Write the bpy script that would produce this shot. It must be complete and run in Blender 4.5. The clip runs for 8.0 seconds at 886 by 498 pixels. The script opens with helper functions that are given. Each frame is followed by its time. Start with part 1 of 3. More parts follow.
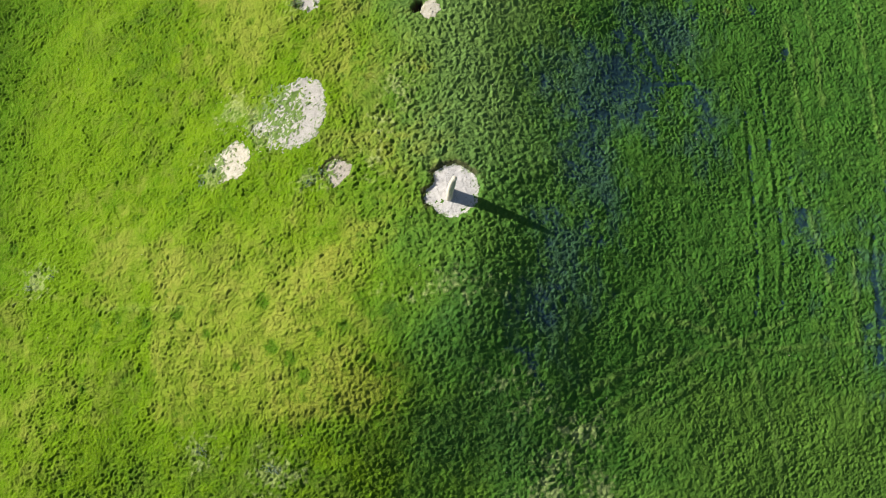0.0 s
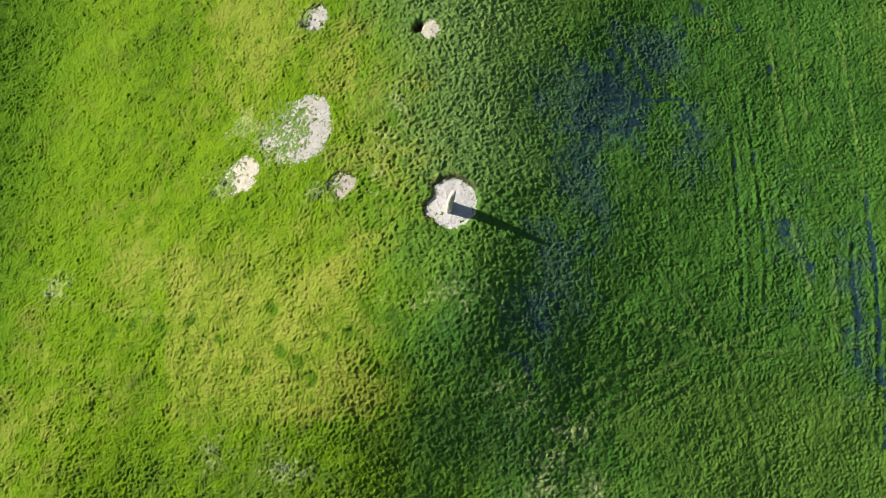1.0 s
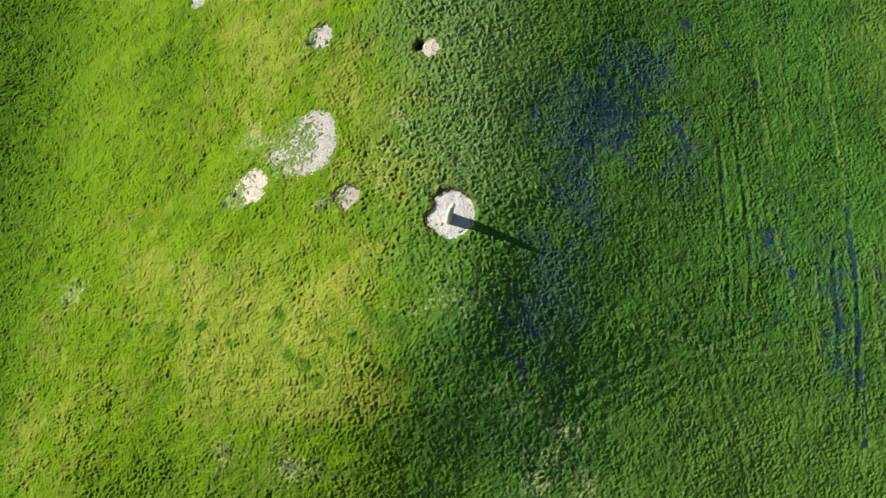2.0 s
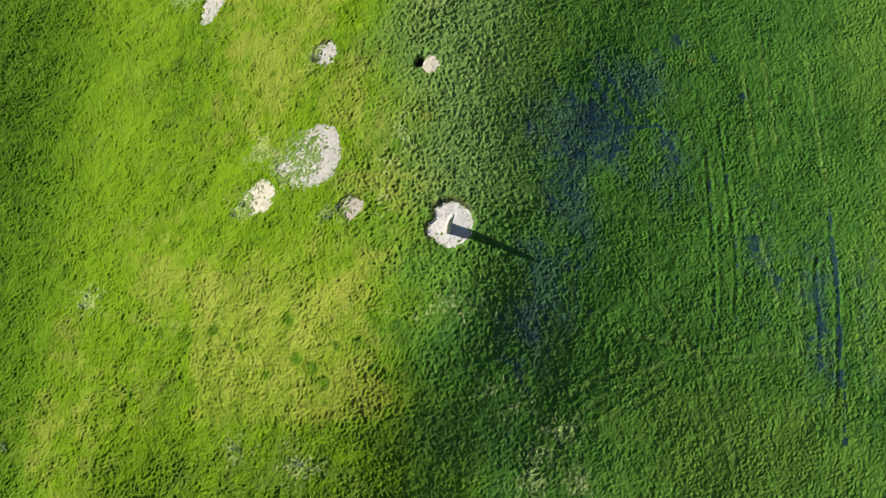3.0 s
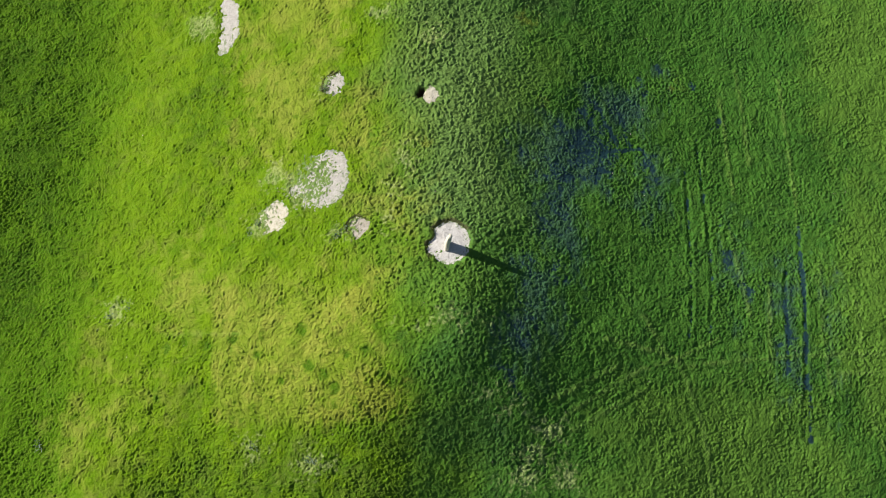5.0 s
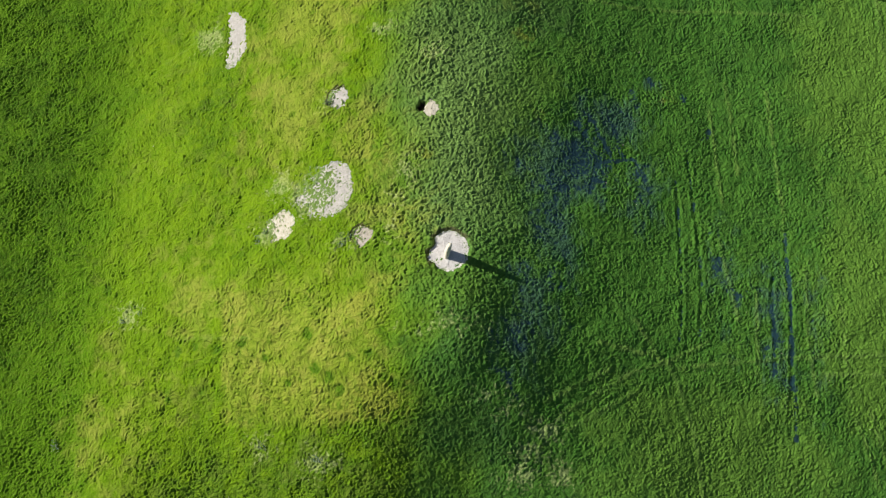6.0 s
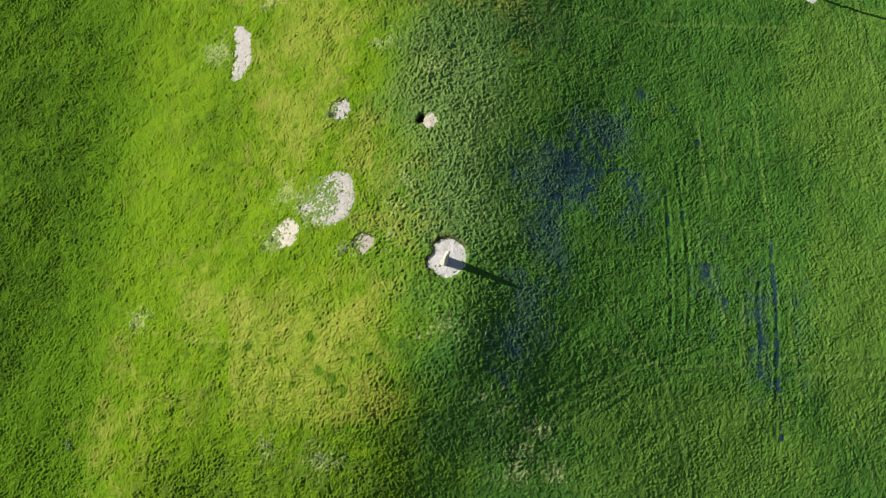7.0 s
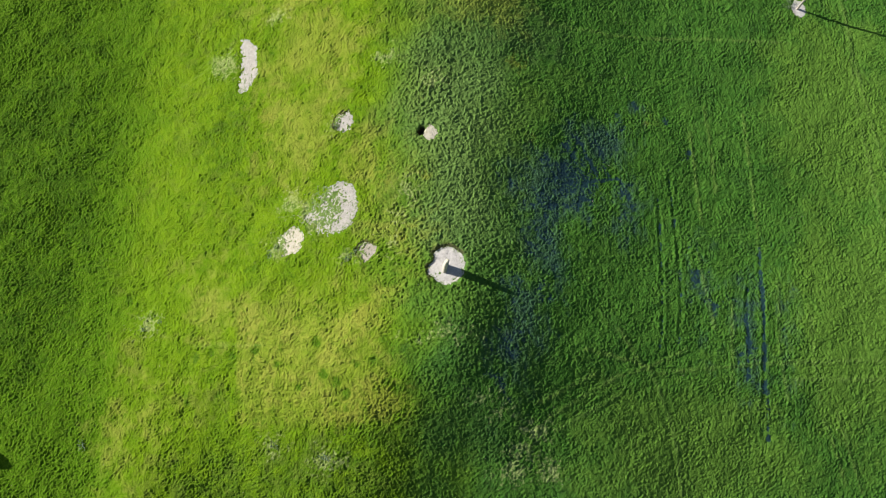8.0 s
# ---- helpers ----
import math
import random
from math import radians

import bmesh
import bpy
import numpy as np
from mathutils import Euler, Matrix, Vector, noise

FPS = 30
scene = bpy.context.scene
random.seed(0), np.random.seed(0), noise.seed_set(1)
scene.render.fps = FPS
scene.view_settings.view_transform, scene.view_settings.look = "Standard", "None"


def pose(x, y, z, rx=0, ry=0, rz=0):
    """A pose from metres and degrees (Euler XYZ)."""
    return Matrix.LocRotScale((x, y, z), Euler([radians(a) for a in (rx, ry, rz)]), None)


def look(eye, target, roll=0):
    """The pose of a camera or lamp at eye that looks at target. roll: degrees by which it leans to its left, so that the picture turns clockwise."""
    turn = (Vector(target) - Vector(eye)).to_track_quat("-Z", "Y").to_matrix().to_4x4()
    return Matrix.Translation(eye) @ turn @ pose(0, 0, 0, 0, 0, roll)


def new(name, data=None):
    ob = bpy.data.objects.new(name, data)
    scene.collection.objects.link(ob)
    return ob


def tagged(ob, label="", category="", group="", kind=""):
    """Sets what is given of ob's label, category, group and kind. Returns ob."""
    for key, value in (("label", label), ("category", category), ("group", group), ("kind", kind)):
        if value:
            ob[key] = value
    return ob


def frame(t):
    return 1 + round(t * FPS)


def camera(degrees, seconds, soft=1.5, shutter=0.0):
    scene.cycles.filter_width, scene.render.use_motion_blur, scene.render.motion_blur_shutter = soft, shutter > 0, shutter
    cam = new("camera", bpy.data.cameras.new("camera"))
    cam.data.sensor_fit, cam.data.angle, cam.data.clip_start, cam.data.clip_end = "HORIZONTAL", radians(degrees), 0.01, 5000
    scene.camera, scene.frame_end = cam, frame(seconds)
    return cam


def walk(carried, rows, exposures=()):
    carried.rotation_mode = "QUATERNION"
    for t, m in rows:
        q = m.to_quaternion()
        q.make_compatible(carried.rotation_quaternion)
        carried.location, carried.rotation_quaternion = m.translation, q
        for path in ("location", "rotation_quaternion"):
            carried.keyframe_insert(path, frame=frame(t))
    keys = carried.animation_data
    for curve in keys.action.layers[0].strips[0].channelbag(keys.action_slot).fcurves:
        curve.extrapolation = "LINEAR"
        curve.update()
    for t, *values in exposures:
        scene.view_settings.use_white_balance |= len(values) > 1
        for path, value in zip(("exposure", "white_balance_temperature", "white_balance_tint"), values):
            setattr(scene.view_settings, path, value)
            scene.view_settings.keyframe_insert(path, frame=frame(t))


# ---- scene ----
cam = camera(63.6, 8.0, soft=0.8)
METRES, EYE, TILT, LEAN, TURN = 20.0, 46.0, -73.3, 0.0, 0.0
ROWS = [
    (0.0, 0.0, 0.0, 0.0, 0.0, 0.0, -0.0),
    (0.5, 0.0002, -0.0594, 0.0171, -0.0, -0.05, 0.01),
    (1.0, -0.0001, -0.1186, 0.0334, -0.01, -0.08, 0.04),
    (1.5, 0.0005, -0.1774, 0.0505, 0.0, -0.13, 0.08),
    (3.0, 0.0027, -0.3565, 0.1019, 0.02, -0.31, 0.19),
    (3.5, 0.0041, -0.4165, 0.1207, 0.01, -0.37, 0.22),
    (4.0, 0.0051, -0.477, 0.1379, 0.02, -0.4, 0.27),
    (4.5, 0.0058, -0.5374, 0.1552, 0.02, -0.44, 0.3),
    (6.0, 0.0074, -0.7187, 0.2104, 0.06, -0.59, 0.41),
    (6.5, 0.0101, -0.7785, 0.2278, 0.07, -0.63, 0.45),
    (7.0, 0.0131, -0.8389, 0.246, 0.04, -0.68, 0.46),
    (7.5, 0.0146, -0.8981, 0.266, 0.05, -0.75, 0.49),
    (8.0, 0.0159, -0.9573, 0.2874, 0.06, -0.79, 0.45),
]
walk(cam, [(t, pose(0, 0, EYE, TILT, LEAN, TURN) @ pose(METRES * x, METRES * y, METRES * z, 90 + pitch, roll, yaw)) for t, x, y, z, yaw, pitch, roll in ROWS], [(0.0, 0.90), (8.0, 0.79)])

# ---- light: low winter sun and a clear sky ----
SUN_ELEVATION = 28.0
SUN_FROM = Vector((-0.936, 0.352, 0.0))
world = bpy.data.worlds.new("clear_sky")
scene.world = world
world.use_nodes = True
wn = world.node_tree
sky = wn.nodes.new("ShaderNodeTexSky")
sky.sky_type = "NISHITA"
sky.sun_disc = False
sky.sun_elevation = radians(SUN_ELEVATION)
sky.sun_rotation = math.atan2(SUN_FROM.x, SUN_FROM.y)
wn.nodes["Background"].inputs["Strength"].default_value = 0.05
wn.links.new(sky.outputs["Color"], wn.nodes["Background"].inputs["Color"])
sun_data = bpy.data.lights.new("sun", "SUN")
sun_data.energy = 5.0
sun_data.angle = radians(0.5)
sun_data.color = (1.0, 0.95, 0.86)
sun = new("sun", sun_data)
sun_way = SUN_FROM.normalized() * math.cos(radians(SUN_ELEVATION)) + Vector((0, 0, math.sin(radians(SUN_ELEVATION))))
sun.matrix_world = look(sun_way * 200, (0, 0, 0))


# ---- noise fields ----
def hashed(ix, iy, seed):
    h = (ix.astype(np.int64) * 374761393 + iy.astype(np.int64) * 668265263 + seed * 1442695041) & 0xFFFFFFFF
    h = ((h ^ (h >> 13)) * 1274126177) & 0xFFFFFFFF
    h = ((h ^ (h >> 16)) * 2246822519) & 0xFFFFFFFF
    return ((h ^ (h >> 15)) & 0xFFFFFF) / float(0x1000000)


def perlin(x, y, size, seed):
    """Gradient noise, about -1 to 1; each seed above 15 has its own turn."""
    a = seed * 2.4 if seed > 15 else 0.0
    u, v = (x * math.cos(a) - y * math.sin(a)) / size, (x * math.sin(a) + y * math.cos(a)) / size
    iu, iv = np.floor(u), np.floor(v)
    fu, fv = u - iu, v - iv

    def corner(dx, dy):
        a = hashed(iu + dx, iv + dy, seed) * 2 * math.pi
        return np.cos(a) * (fu - dx) + np.sin(a) * (fv - dy)

    su = fu * fu * fu * (fu * (fu * 6 - 15) + 10)
    sv = fv * fv * fv * (fv * (fv * 6 - 15) + 10)
    low = corner(0, 0) * (1 - su) + corner(1, 0) * su
    high = corner(0, 1) * (1 - su) + corner(1, 1) * su
    return 1.5 * (low * (1 - sv) + high * sv)


def dabs(x, y, size, seed, chance, small, large):
    """Scattered round dabs, 0 to 1: at most one in each cell of the given size."""
    best = np.zeros_like(x)
    iu, iv = np.floor(x / size), np.floor(y / size)
    for dx in (-1, 0, 1):
        for dy in (-1, 0, 1):
            cu, cv = iu + dx, iv + dy
            px = (cu + hashed(cu, cv, seed)) * size
            py = (cv + hashed(cu, cv, seed + 1)) * size
            r = small + (large - small) * hashed(cu, cv, seed + 2)
            d = np.hypot(x - px, y - py) / r
            there = hashed(cu, cv, seed + 3) < chance
            best = np.maximum(best, np.where(there, np.clip(1 - d * d, 0, 1), 0))
    return best


def ramp(v, a, b):
    t = np.clip((v - a) / (b - a), 0, 1)
    return t * t * (3 - 2 * t)


def blob(x, y, cx, cy, rx, ry, turn=0.0):
    """1 in the middle of an ellipse, 0 on its rim, negative outside."""
    c, s = math.cos(radians(turn)), math.sin(radians(turn))
    u, v = x - cx, y - cy
    return 1 - np.hypot((u * c + v * s) / rx, (v * c - u * s) / ry)


def line_gap(x, y, points):
    """Distance from a run of straight stretches."""
    best = np.full_like(x, 1e6)
    for (ax, ay), (bx, by) in zip(points, points[1:]):
        dx, dy = bx - ax, by - ay
        t = np.clip(((x - ax) * dx + (y - ay) * dy) / (dx * dx + dy * dy), 0, 1)
        best = np.minimum(best, np.hypot(x - ax - t * dx, y - ay - t * dy))
    return best


# ---- the lie of the land ----
def bend(u, w):
    return w * np.logaddexp(0, u / w)


def land(x, y):
    """A long grassy bank, steeper on its sunny side."""
    x = np.clip(x, -70, 70)
    y = np.clip(y, -25, 65)
    crest = -2.6 - 0.60 * bend(8.0 - y, 2.0) + 0.8 * perlin(y * 0 + 7.3, y, 11.0, 5)
    foot = -32.0 + 1.0 * perlin(y * 0 + 3.1, y, 13.0, 6)
    z = -3.6 + 0.0150 * (y - 15)
    z = z + 0.37 * bend(x - foot, 1.6) - 0.50 * bend(x - crest, 3.0) - 0.19 * bend(x - 3.8, 2.0)
    z = z + 0.16 * bend(x - 17.0, 3.0) + 0.10 * bend(x - 27.0, 4.0) + 0.06 * bend(x - 40.0, 4.0)
    z = z + 0.11 * bend(8.0 - y, 2.0) * ramp(x, 1.0, 19.0)
    z = z - 0.36 * bend(6.0 - y, 2.5) * (1 - ramp(x, -5, 20)) * ramp(x, -29, -17)
    z = z + 0.06 * bend(-36 - x, 4.0)
    z = z + 0.75 * np.exp(-(((x - 1.6) / 3.4) ** 2) - ((y - 9.6) / 4.2) ** 2)
    away = np.maximum(np.abs(x) - 50.0, np.abs(y - 22.0) - 28.5)
    z = z + (1 - ramp(away, 0.0, 12.0)) * (0.25 * perlin(x, y, 9.0, 11) + 0.10 * perlin(x, y, 3.7, 12))
    return z


# bare patches: name, middle, half-width, half-length, turn, depth
PATCHES = {
    "main": (0.54, 15.55, 1.7, 1.86, 0, 0.22),
    "wide": (-9.75, 21.35, 2.5, 2.5, 0, 0.07),
    "cream": (-13.75, 18.65, 1.35, 1.5, -25, 0.06),
    "worn": (-6.5, 17.1, 1.0, 0.95, -20, 0.14),
    "crescent": (-19.6, 38.1, 1.4, 3.1, 0, 0.08),
    "scrape": (-8.95, 29.8, 1.1, 1.0, -15, 0.13),
    "burrow": (-0.85, 27.95, 0.70, 0.78, 0, 0.05),
    "pole": (37.95, 44.75, 0.85, 1.1, 0, 0.05),
}
HOLE = (-1.62, 28.22)


def bare(x, y, which):
    """How far inside a bare patch: above 0 within its outline."""
    cx, cy, rx, ry, turn, depth = PATCHES[which]
    ragged = 0.16 * perlin(x, y, 0.42, 32) + 0.12 * perlin(x, y, 0.2, 33)
    f = blob(x, y, cx, cy, rx, ry, turn) + ragged
    if which == "main":
        f = f - 0.65 * ragged + 0.05 * perlin(x, y, 1.1, 31)
        f = np.minimum(f, 3.0 * blob(x, y, cx, cy, rx * 1.05, ry * 1.05) + 0.3)
        f = np.maximum(f, 0.7 * blob(x, y, cx - 1.15, cy - 0.55, 0.6, 0.45) + 0.1 * perlin(x, y, 0.2, 33))
        f = f - 0.65 * np.clip(blob(x, y, cx - 1.5, cy + 0.65, 0.6, 0.55), 0, 1)
    elif which == "crescent":
        spine = -19.25 - 0.085 * (y - 37.9) ** 2 + 0.25 * perlin(x, y, 0.9, 31)
        f = 1 - np.hypot((x - spine) / 0.95, ((y - 38.1) / 3.2) ** 2) + 1.3 * ragged
    elif which == "wide":
        corner = blob(x, y, cx + 0.55, cy + 0.9, 1.9, 1.7, 40)
        f = np.maximum(blob(x, y, cx, cy, rx, ry), corner) + 0.45 * ragged
        f = np.maximum(f, 0.8 * blob(x, y, -11.9, 20.85, 1.0, 0.9) + ragged)
        f = f + (1 - ramp(x, cx - 2.0, cx + 0.3)) * (0.5 * perlin(x, y, 0.24, 34) + 0.45 * perlin(x, y, 0.5, 35) - 0.12)
    elif which == "worn":
        f = f + 0.18 * perlin(x, y, 0.8, 31)
        f = f - 0.5 * ramp(x - cx + 0.9 * (cy - y), 0.5, 1.3)
    elif which != "pole":
        f = f + 0.2 * perlin(x, y, 1.1, 31)
    return f


def overgrown(x, y, which):
    """Where thin grass has come back within a bare patch, 0 to 1."""
    cx, cy, rx, ry = PATCHES[which][:4]
    speck = 0.9 * perlin(x, y, 0.24, 34) + 0.7 * perlin(x, y, 0.12, 37) + 0.5 * perlin(x, y, 0.6, 35)
    if which == "wide":
        inner = blob(x, y, cx - 1.0, cy + 0.35, 1.9, 2.1, 10) * 2.6
        inner = np.clip(inner, -1, 0.7) + 0.6 * (1 - ramp(x - 0.8 * (y - cy), cx - 2.9, cx - 1.9))
        inner = inner - 1.0 * np.clip(blob(x, y, -11.9, 20.85, 1.1, 0.9), 0, 1)
        return ramp(0.75 * inner + 1.25 * speck, 0.0, 0.45)
    if which in ("cream", "worn", "scrape"):
        side = (cx - 0.1 - x) / rx
        return ramp(1.5 * np.clip(side, -0.2, 0.6) + 1.15 * speck, 0.2, 0.75)
    if which == "crescent":
        return ramp(1.2 * (38.0 - y) / 3.0 - 0.55 + 1.2 * speck, 0.3, 0.9) * 0.6
    return 0 * x


def near_patch(x, y, which, reach=1.9):
    cx, cy, rx, ry = PATCHES[which][:4]
    r = max(rx, ry) * reach + 0.4
    return (np.abs(x - cx) < r) & (np.abs(y - cy) < r)


TRACKS = [
    [(20.75, 23.3), (20.6, 17.5), (19.95, 10.3), (19.6, 8.6)],
    [(22.05, 26.1), (22.2, 20.9), (22.25, 14.9), (21.5, 9.4)],
    [(28.75, 14.5), (28.3, 13.0), (27.95, 6.1)],
    [(30.3, 18.0), (29.6, 8.3), (29.1, 3.5), (29.1, 1.1)],
]
FAINT = [
    [(34.9, 2.6), (35.6, 0.9), (36.7, -3.0)],
    [(36.2, 3.3), (37.2, 0.0), (38.3, -3.7)],
    [(18.6, 7.2), (20.5, 2.3), (21.1, -1.0), (21.3, -3.8)],
    [(12.5, 8.7), (17.2, 7.6), (18.6, 7.0)],
    [(18.6, 6.6), (29.3, 7.6), (38.8, 7.9), (46.0, 7.6)],
    [(32.1, 6.2), (40.8, 6.2), (46.0, 6.0)],
    [(9.3, 2.9), (15.6, 6.4), (18.6, 7.2), (22.2, 8.9)],
    [(10.0, 1.8), (15.9, 4.9)],
    [(8.2, 4.0), (13.6, 6.6)],
    [(17.4, 7.9), (15.9, 10.4)],
    [(26.9, 13.0), (26.3, 6.3)],
    [(31.6, 15.1), (31.1, 9.4), (31.5, 4.3)],
    [(24.1, 17.8), (25.0, 10.8)],
    [(34.3, 12.9), (34.3, 8.3), (34.6, 4.0)],
    [(24.6, 30.0), (24.9, 21.0)],
    [(26.4, 33.0), (26.7, 24.0)],
    [(30.2, 32.1), (30.45, 22.0), (30.3, 18.0)],
    [(42.6, 46.0), (43.1, 35.6), (44.1, 26.1), (44.6, 20.0)],
    [(42.7, 41.3), (42.3, 34.0), (42.5, 29.3), (43.0, 20.6)],
    [(16.8, 40.1), (26.0, 40.6), (35.9, 40.6)],
    [(11.0, 40.6), (17.0, 40.2)],
    [(-22.8, 9.7), (-16.0, 9.4)],
    [(-27.0, 37.2), (-21.3, 40.2)],
    [(-25.2, 38.9), (-21.4, 40.9)],
]
WET_STREAKS = [
    [(13.4, 27.9), (15.0, 24.7)],
    [(14.6, 29.2), (16.0, 25.2)],
    [(12.2, 27.0), (13.6, 24.4)],
    [(10.2, 23.9), (13.2, 24.2), (16.9, 24.9)],
    [(28.2, 12.1), (27.9, 6.3)],
    [(23.8, 28.1), (24.4, 28.0)],
    [(19.1, 33.0), (19.1, 31.5)],
    [(22.1, 31.4), (22.3, 31.0)],
    [(30.4, 18.4), (29.5, 8.0), (29.6, 3.3), (29.6, 1.0)],
]
DAMP_PATCHES = [
    (10.5, 23.5, 5.0, 4.5), (9.2, 17.5, 3.0, 5.0), (7.6, 12.0, 2.4, 3.6), (5.6, 8.0, 1.8, 3.4), (15.0, 28.5, 4.0, 3.0), (18.8, 31.9, 1.2, 1.6),
    (24.4, 14.5, 1.3, 4.0), (28.4, 9.5, 1.8, 4.6), (31.8, 10.5, 0.8, 4.0), (17.6, 22.0, 1.8, 3.4),
]
WET_PATCHES = [
    (12.2, 24.2, 3.2, 3.0), (9.9, 22.0, 2.0, 2.2), (8.9, 18.8, 1.5, 2.8), (9.3, 14.5, 0.9, 2.6), (7.0, 14.2, 0.9, 1.6),
    (6.0, 9.2, 1.0, 2.0), (4.8, 6.2, 0.7, 1.4), (23.9, 27.8, 0.5, 0.6), (23.7, 15.6, 0.8, 1.9), (25.0, 13.2, 0.8, 1.8),
    (28.3, 9.0, 0.8, 2.6), (17.5, 22.5, 1.3, 2.0), (12.6, 27.0, 1.7, 1.8), (17.5, 31.0, 0.7, 1.2),
]
DRY_PATCHES = [
    (-12.9, 29.5, 4.8, 6.0), (-12.5, 38.5, 5.5, 5.5), (-15.5, 43.5, 3.2, 2.4), (-7.0, 25.0, 2.4, 3.0), (-5.8, 13.0, 1.6, 3.0), (-3.6, 20.0, 2.2, 5.0),
    (-31.0, 0.0, 1.6, 6.0), (-26.5, 4.0, 2.4, 2.6), (-21.5, 13.0, 3.0, 4.0), (4.0, 42.0, 5.0, 3.0),
]
OCHRE_PATCHES = [
    (-17.4, 3.3, 1.3, 0.8), (-13.4, 4.1, 1.4, 0.8), (-5.1, 4.0, 3.0, 1.8), (-8.5, 3.2, 2.0, 1.2), (-4.4, 17.4, 0.75, 0.7), (-3.3, 18.9, 0.9, 1.7),
    (-6.5, 12.0, 0.9, 1.5), (-17.5, 31.5, 0.45, 3.0), (7.3, 35.9, 1.1, 1.1), (8.6, 27.7, 0.5, 0.6), (20.6, 31.0, 0.6, 0.5), (-5.2, 24.1, 0.7, 0.8), (-1.3, 23.8, 0.5, 0.5),
]
DARK_TUFTS = [
    (-7.2, 7.3), (-5.8, 7.6), (-10.2, 6.6), (-4.6, 5.8), (-8.1, 4.9), (-12.5, 5.6), (-19.0, 8.5), (-16.7, 9.0), (-21.2, 8.9), (-22.8, 8.6),
    (-23.5, 4.6), (-3.1, 8.5), (-10.9, 9.4), (-14.6, 7.6), (-9.0, 6.0), (-20.4, 5.2), (-2.6, 0.0), (-3.6, 5.2), (-25.4, 15.6), (-30.6, 14.6), (-34.6, 10.4),
]
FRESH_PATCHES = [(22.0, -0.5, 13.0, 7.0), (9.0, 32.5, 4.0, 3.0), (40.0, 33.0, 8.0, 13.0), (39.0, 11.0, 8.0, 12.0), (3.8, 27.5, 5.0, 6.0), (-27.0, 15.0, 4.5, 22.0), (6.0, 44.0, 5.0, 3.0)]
# darker grass, also standing in for shade on slopes turned from the sun
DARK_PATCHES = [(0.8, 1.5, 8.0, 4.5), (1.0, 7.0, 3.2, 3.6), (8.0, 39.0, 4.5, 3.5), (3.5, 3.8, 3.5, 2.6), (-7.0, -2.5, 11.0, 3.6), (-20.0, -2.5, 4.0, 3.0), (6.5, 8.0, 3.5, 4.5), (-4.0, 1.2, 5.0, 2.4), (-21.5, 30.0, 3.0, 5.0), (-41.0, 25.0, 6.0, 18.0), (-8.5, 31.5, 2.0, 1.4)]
PALE_PATCHES = [
    (-15.3, 18.1, 1.2, 1.0), (-9.9, 29.6, 0.8, 0.7), (-11.6, 21.0, 1.2, 1.4),
    (-28.2, 12.1, 1.6, 1.2), (-15.0, 0.6, 1.2, 0.9), (-10.1, -0.6, 1.8, 1.2), (3.9, 4.6, 1.3, 0.6), (8.2, 1.6, 1.5, 1.3), (7.2, 0.1, 1.7, 1.1), (6.4, -1.6, 2.0, 1.2), (9.5, -1.8, 1.4, 1.2), (4.7, 3.3, 1.3, 0.7), (-7.9, 16.9, 1.1, 1.0),
    (-2.9, 22.5, 1.1, 1.6), (-13.9, 22.2, 1.1, 1.4), (-5.1, 36.1, 1.1, 0.9), (-16.4, 42.7, 1.2, 1.0), (-22.2, 38.6, 1.6, 1.8),
    (0.8, 9.6, 2.6, 0.7), (-11.4, 20.9, 1.7, 1.9), (-4.4, 17.4, 0.8, 1.0), (-14.0, 22.0, 1.0, 0.8), (-3.6, 20.0, 0.8, 1.2), (-0.4, 33.2, 1.3, 1.3),
]


def union(x, y, blobs, soft=0.6):
    best = np.full_like(x, -3.0)
    for cx, cy, rx, ry in blobs:
        best = np.maximum(best, blob(x, y, cx, cy, rx, ry) * min(rx, ry) / soft)
    return best


def dry_meadow(x, y):
    """The worn yellow part of the bank, with its straight outer edge."""
    wander = 0.5 * perlin(x, y, 2.2, 71) + 0.3 * perlin(x, y, 0.6, 72)
    edge = ramp(x + 0.5 * wander, -18.9, -18.2) * (0.55 + 0.45 * ramp(-y, -13, -10))
    other = 1 - ramp(x + 2.2 * wander + 0.25 * (y - 8), -8.0, -3.0)
    return edge * other * ramp(y + 1.2 * wander, 1.6, 3.6) * (1 - ramp(y + 3 * wander, 11.5, 17.5))


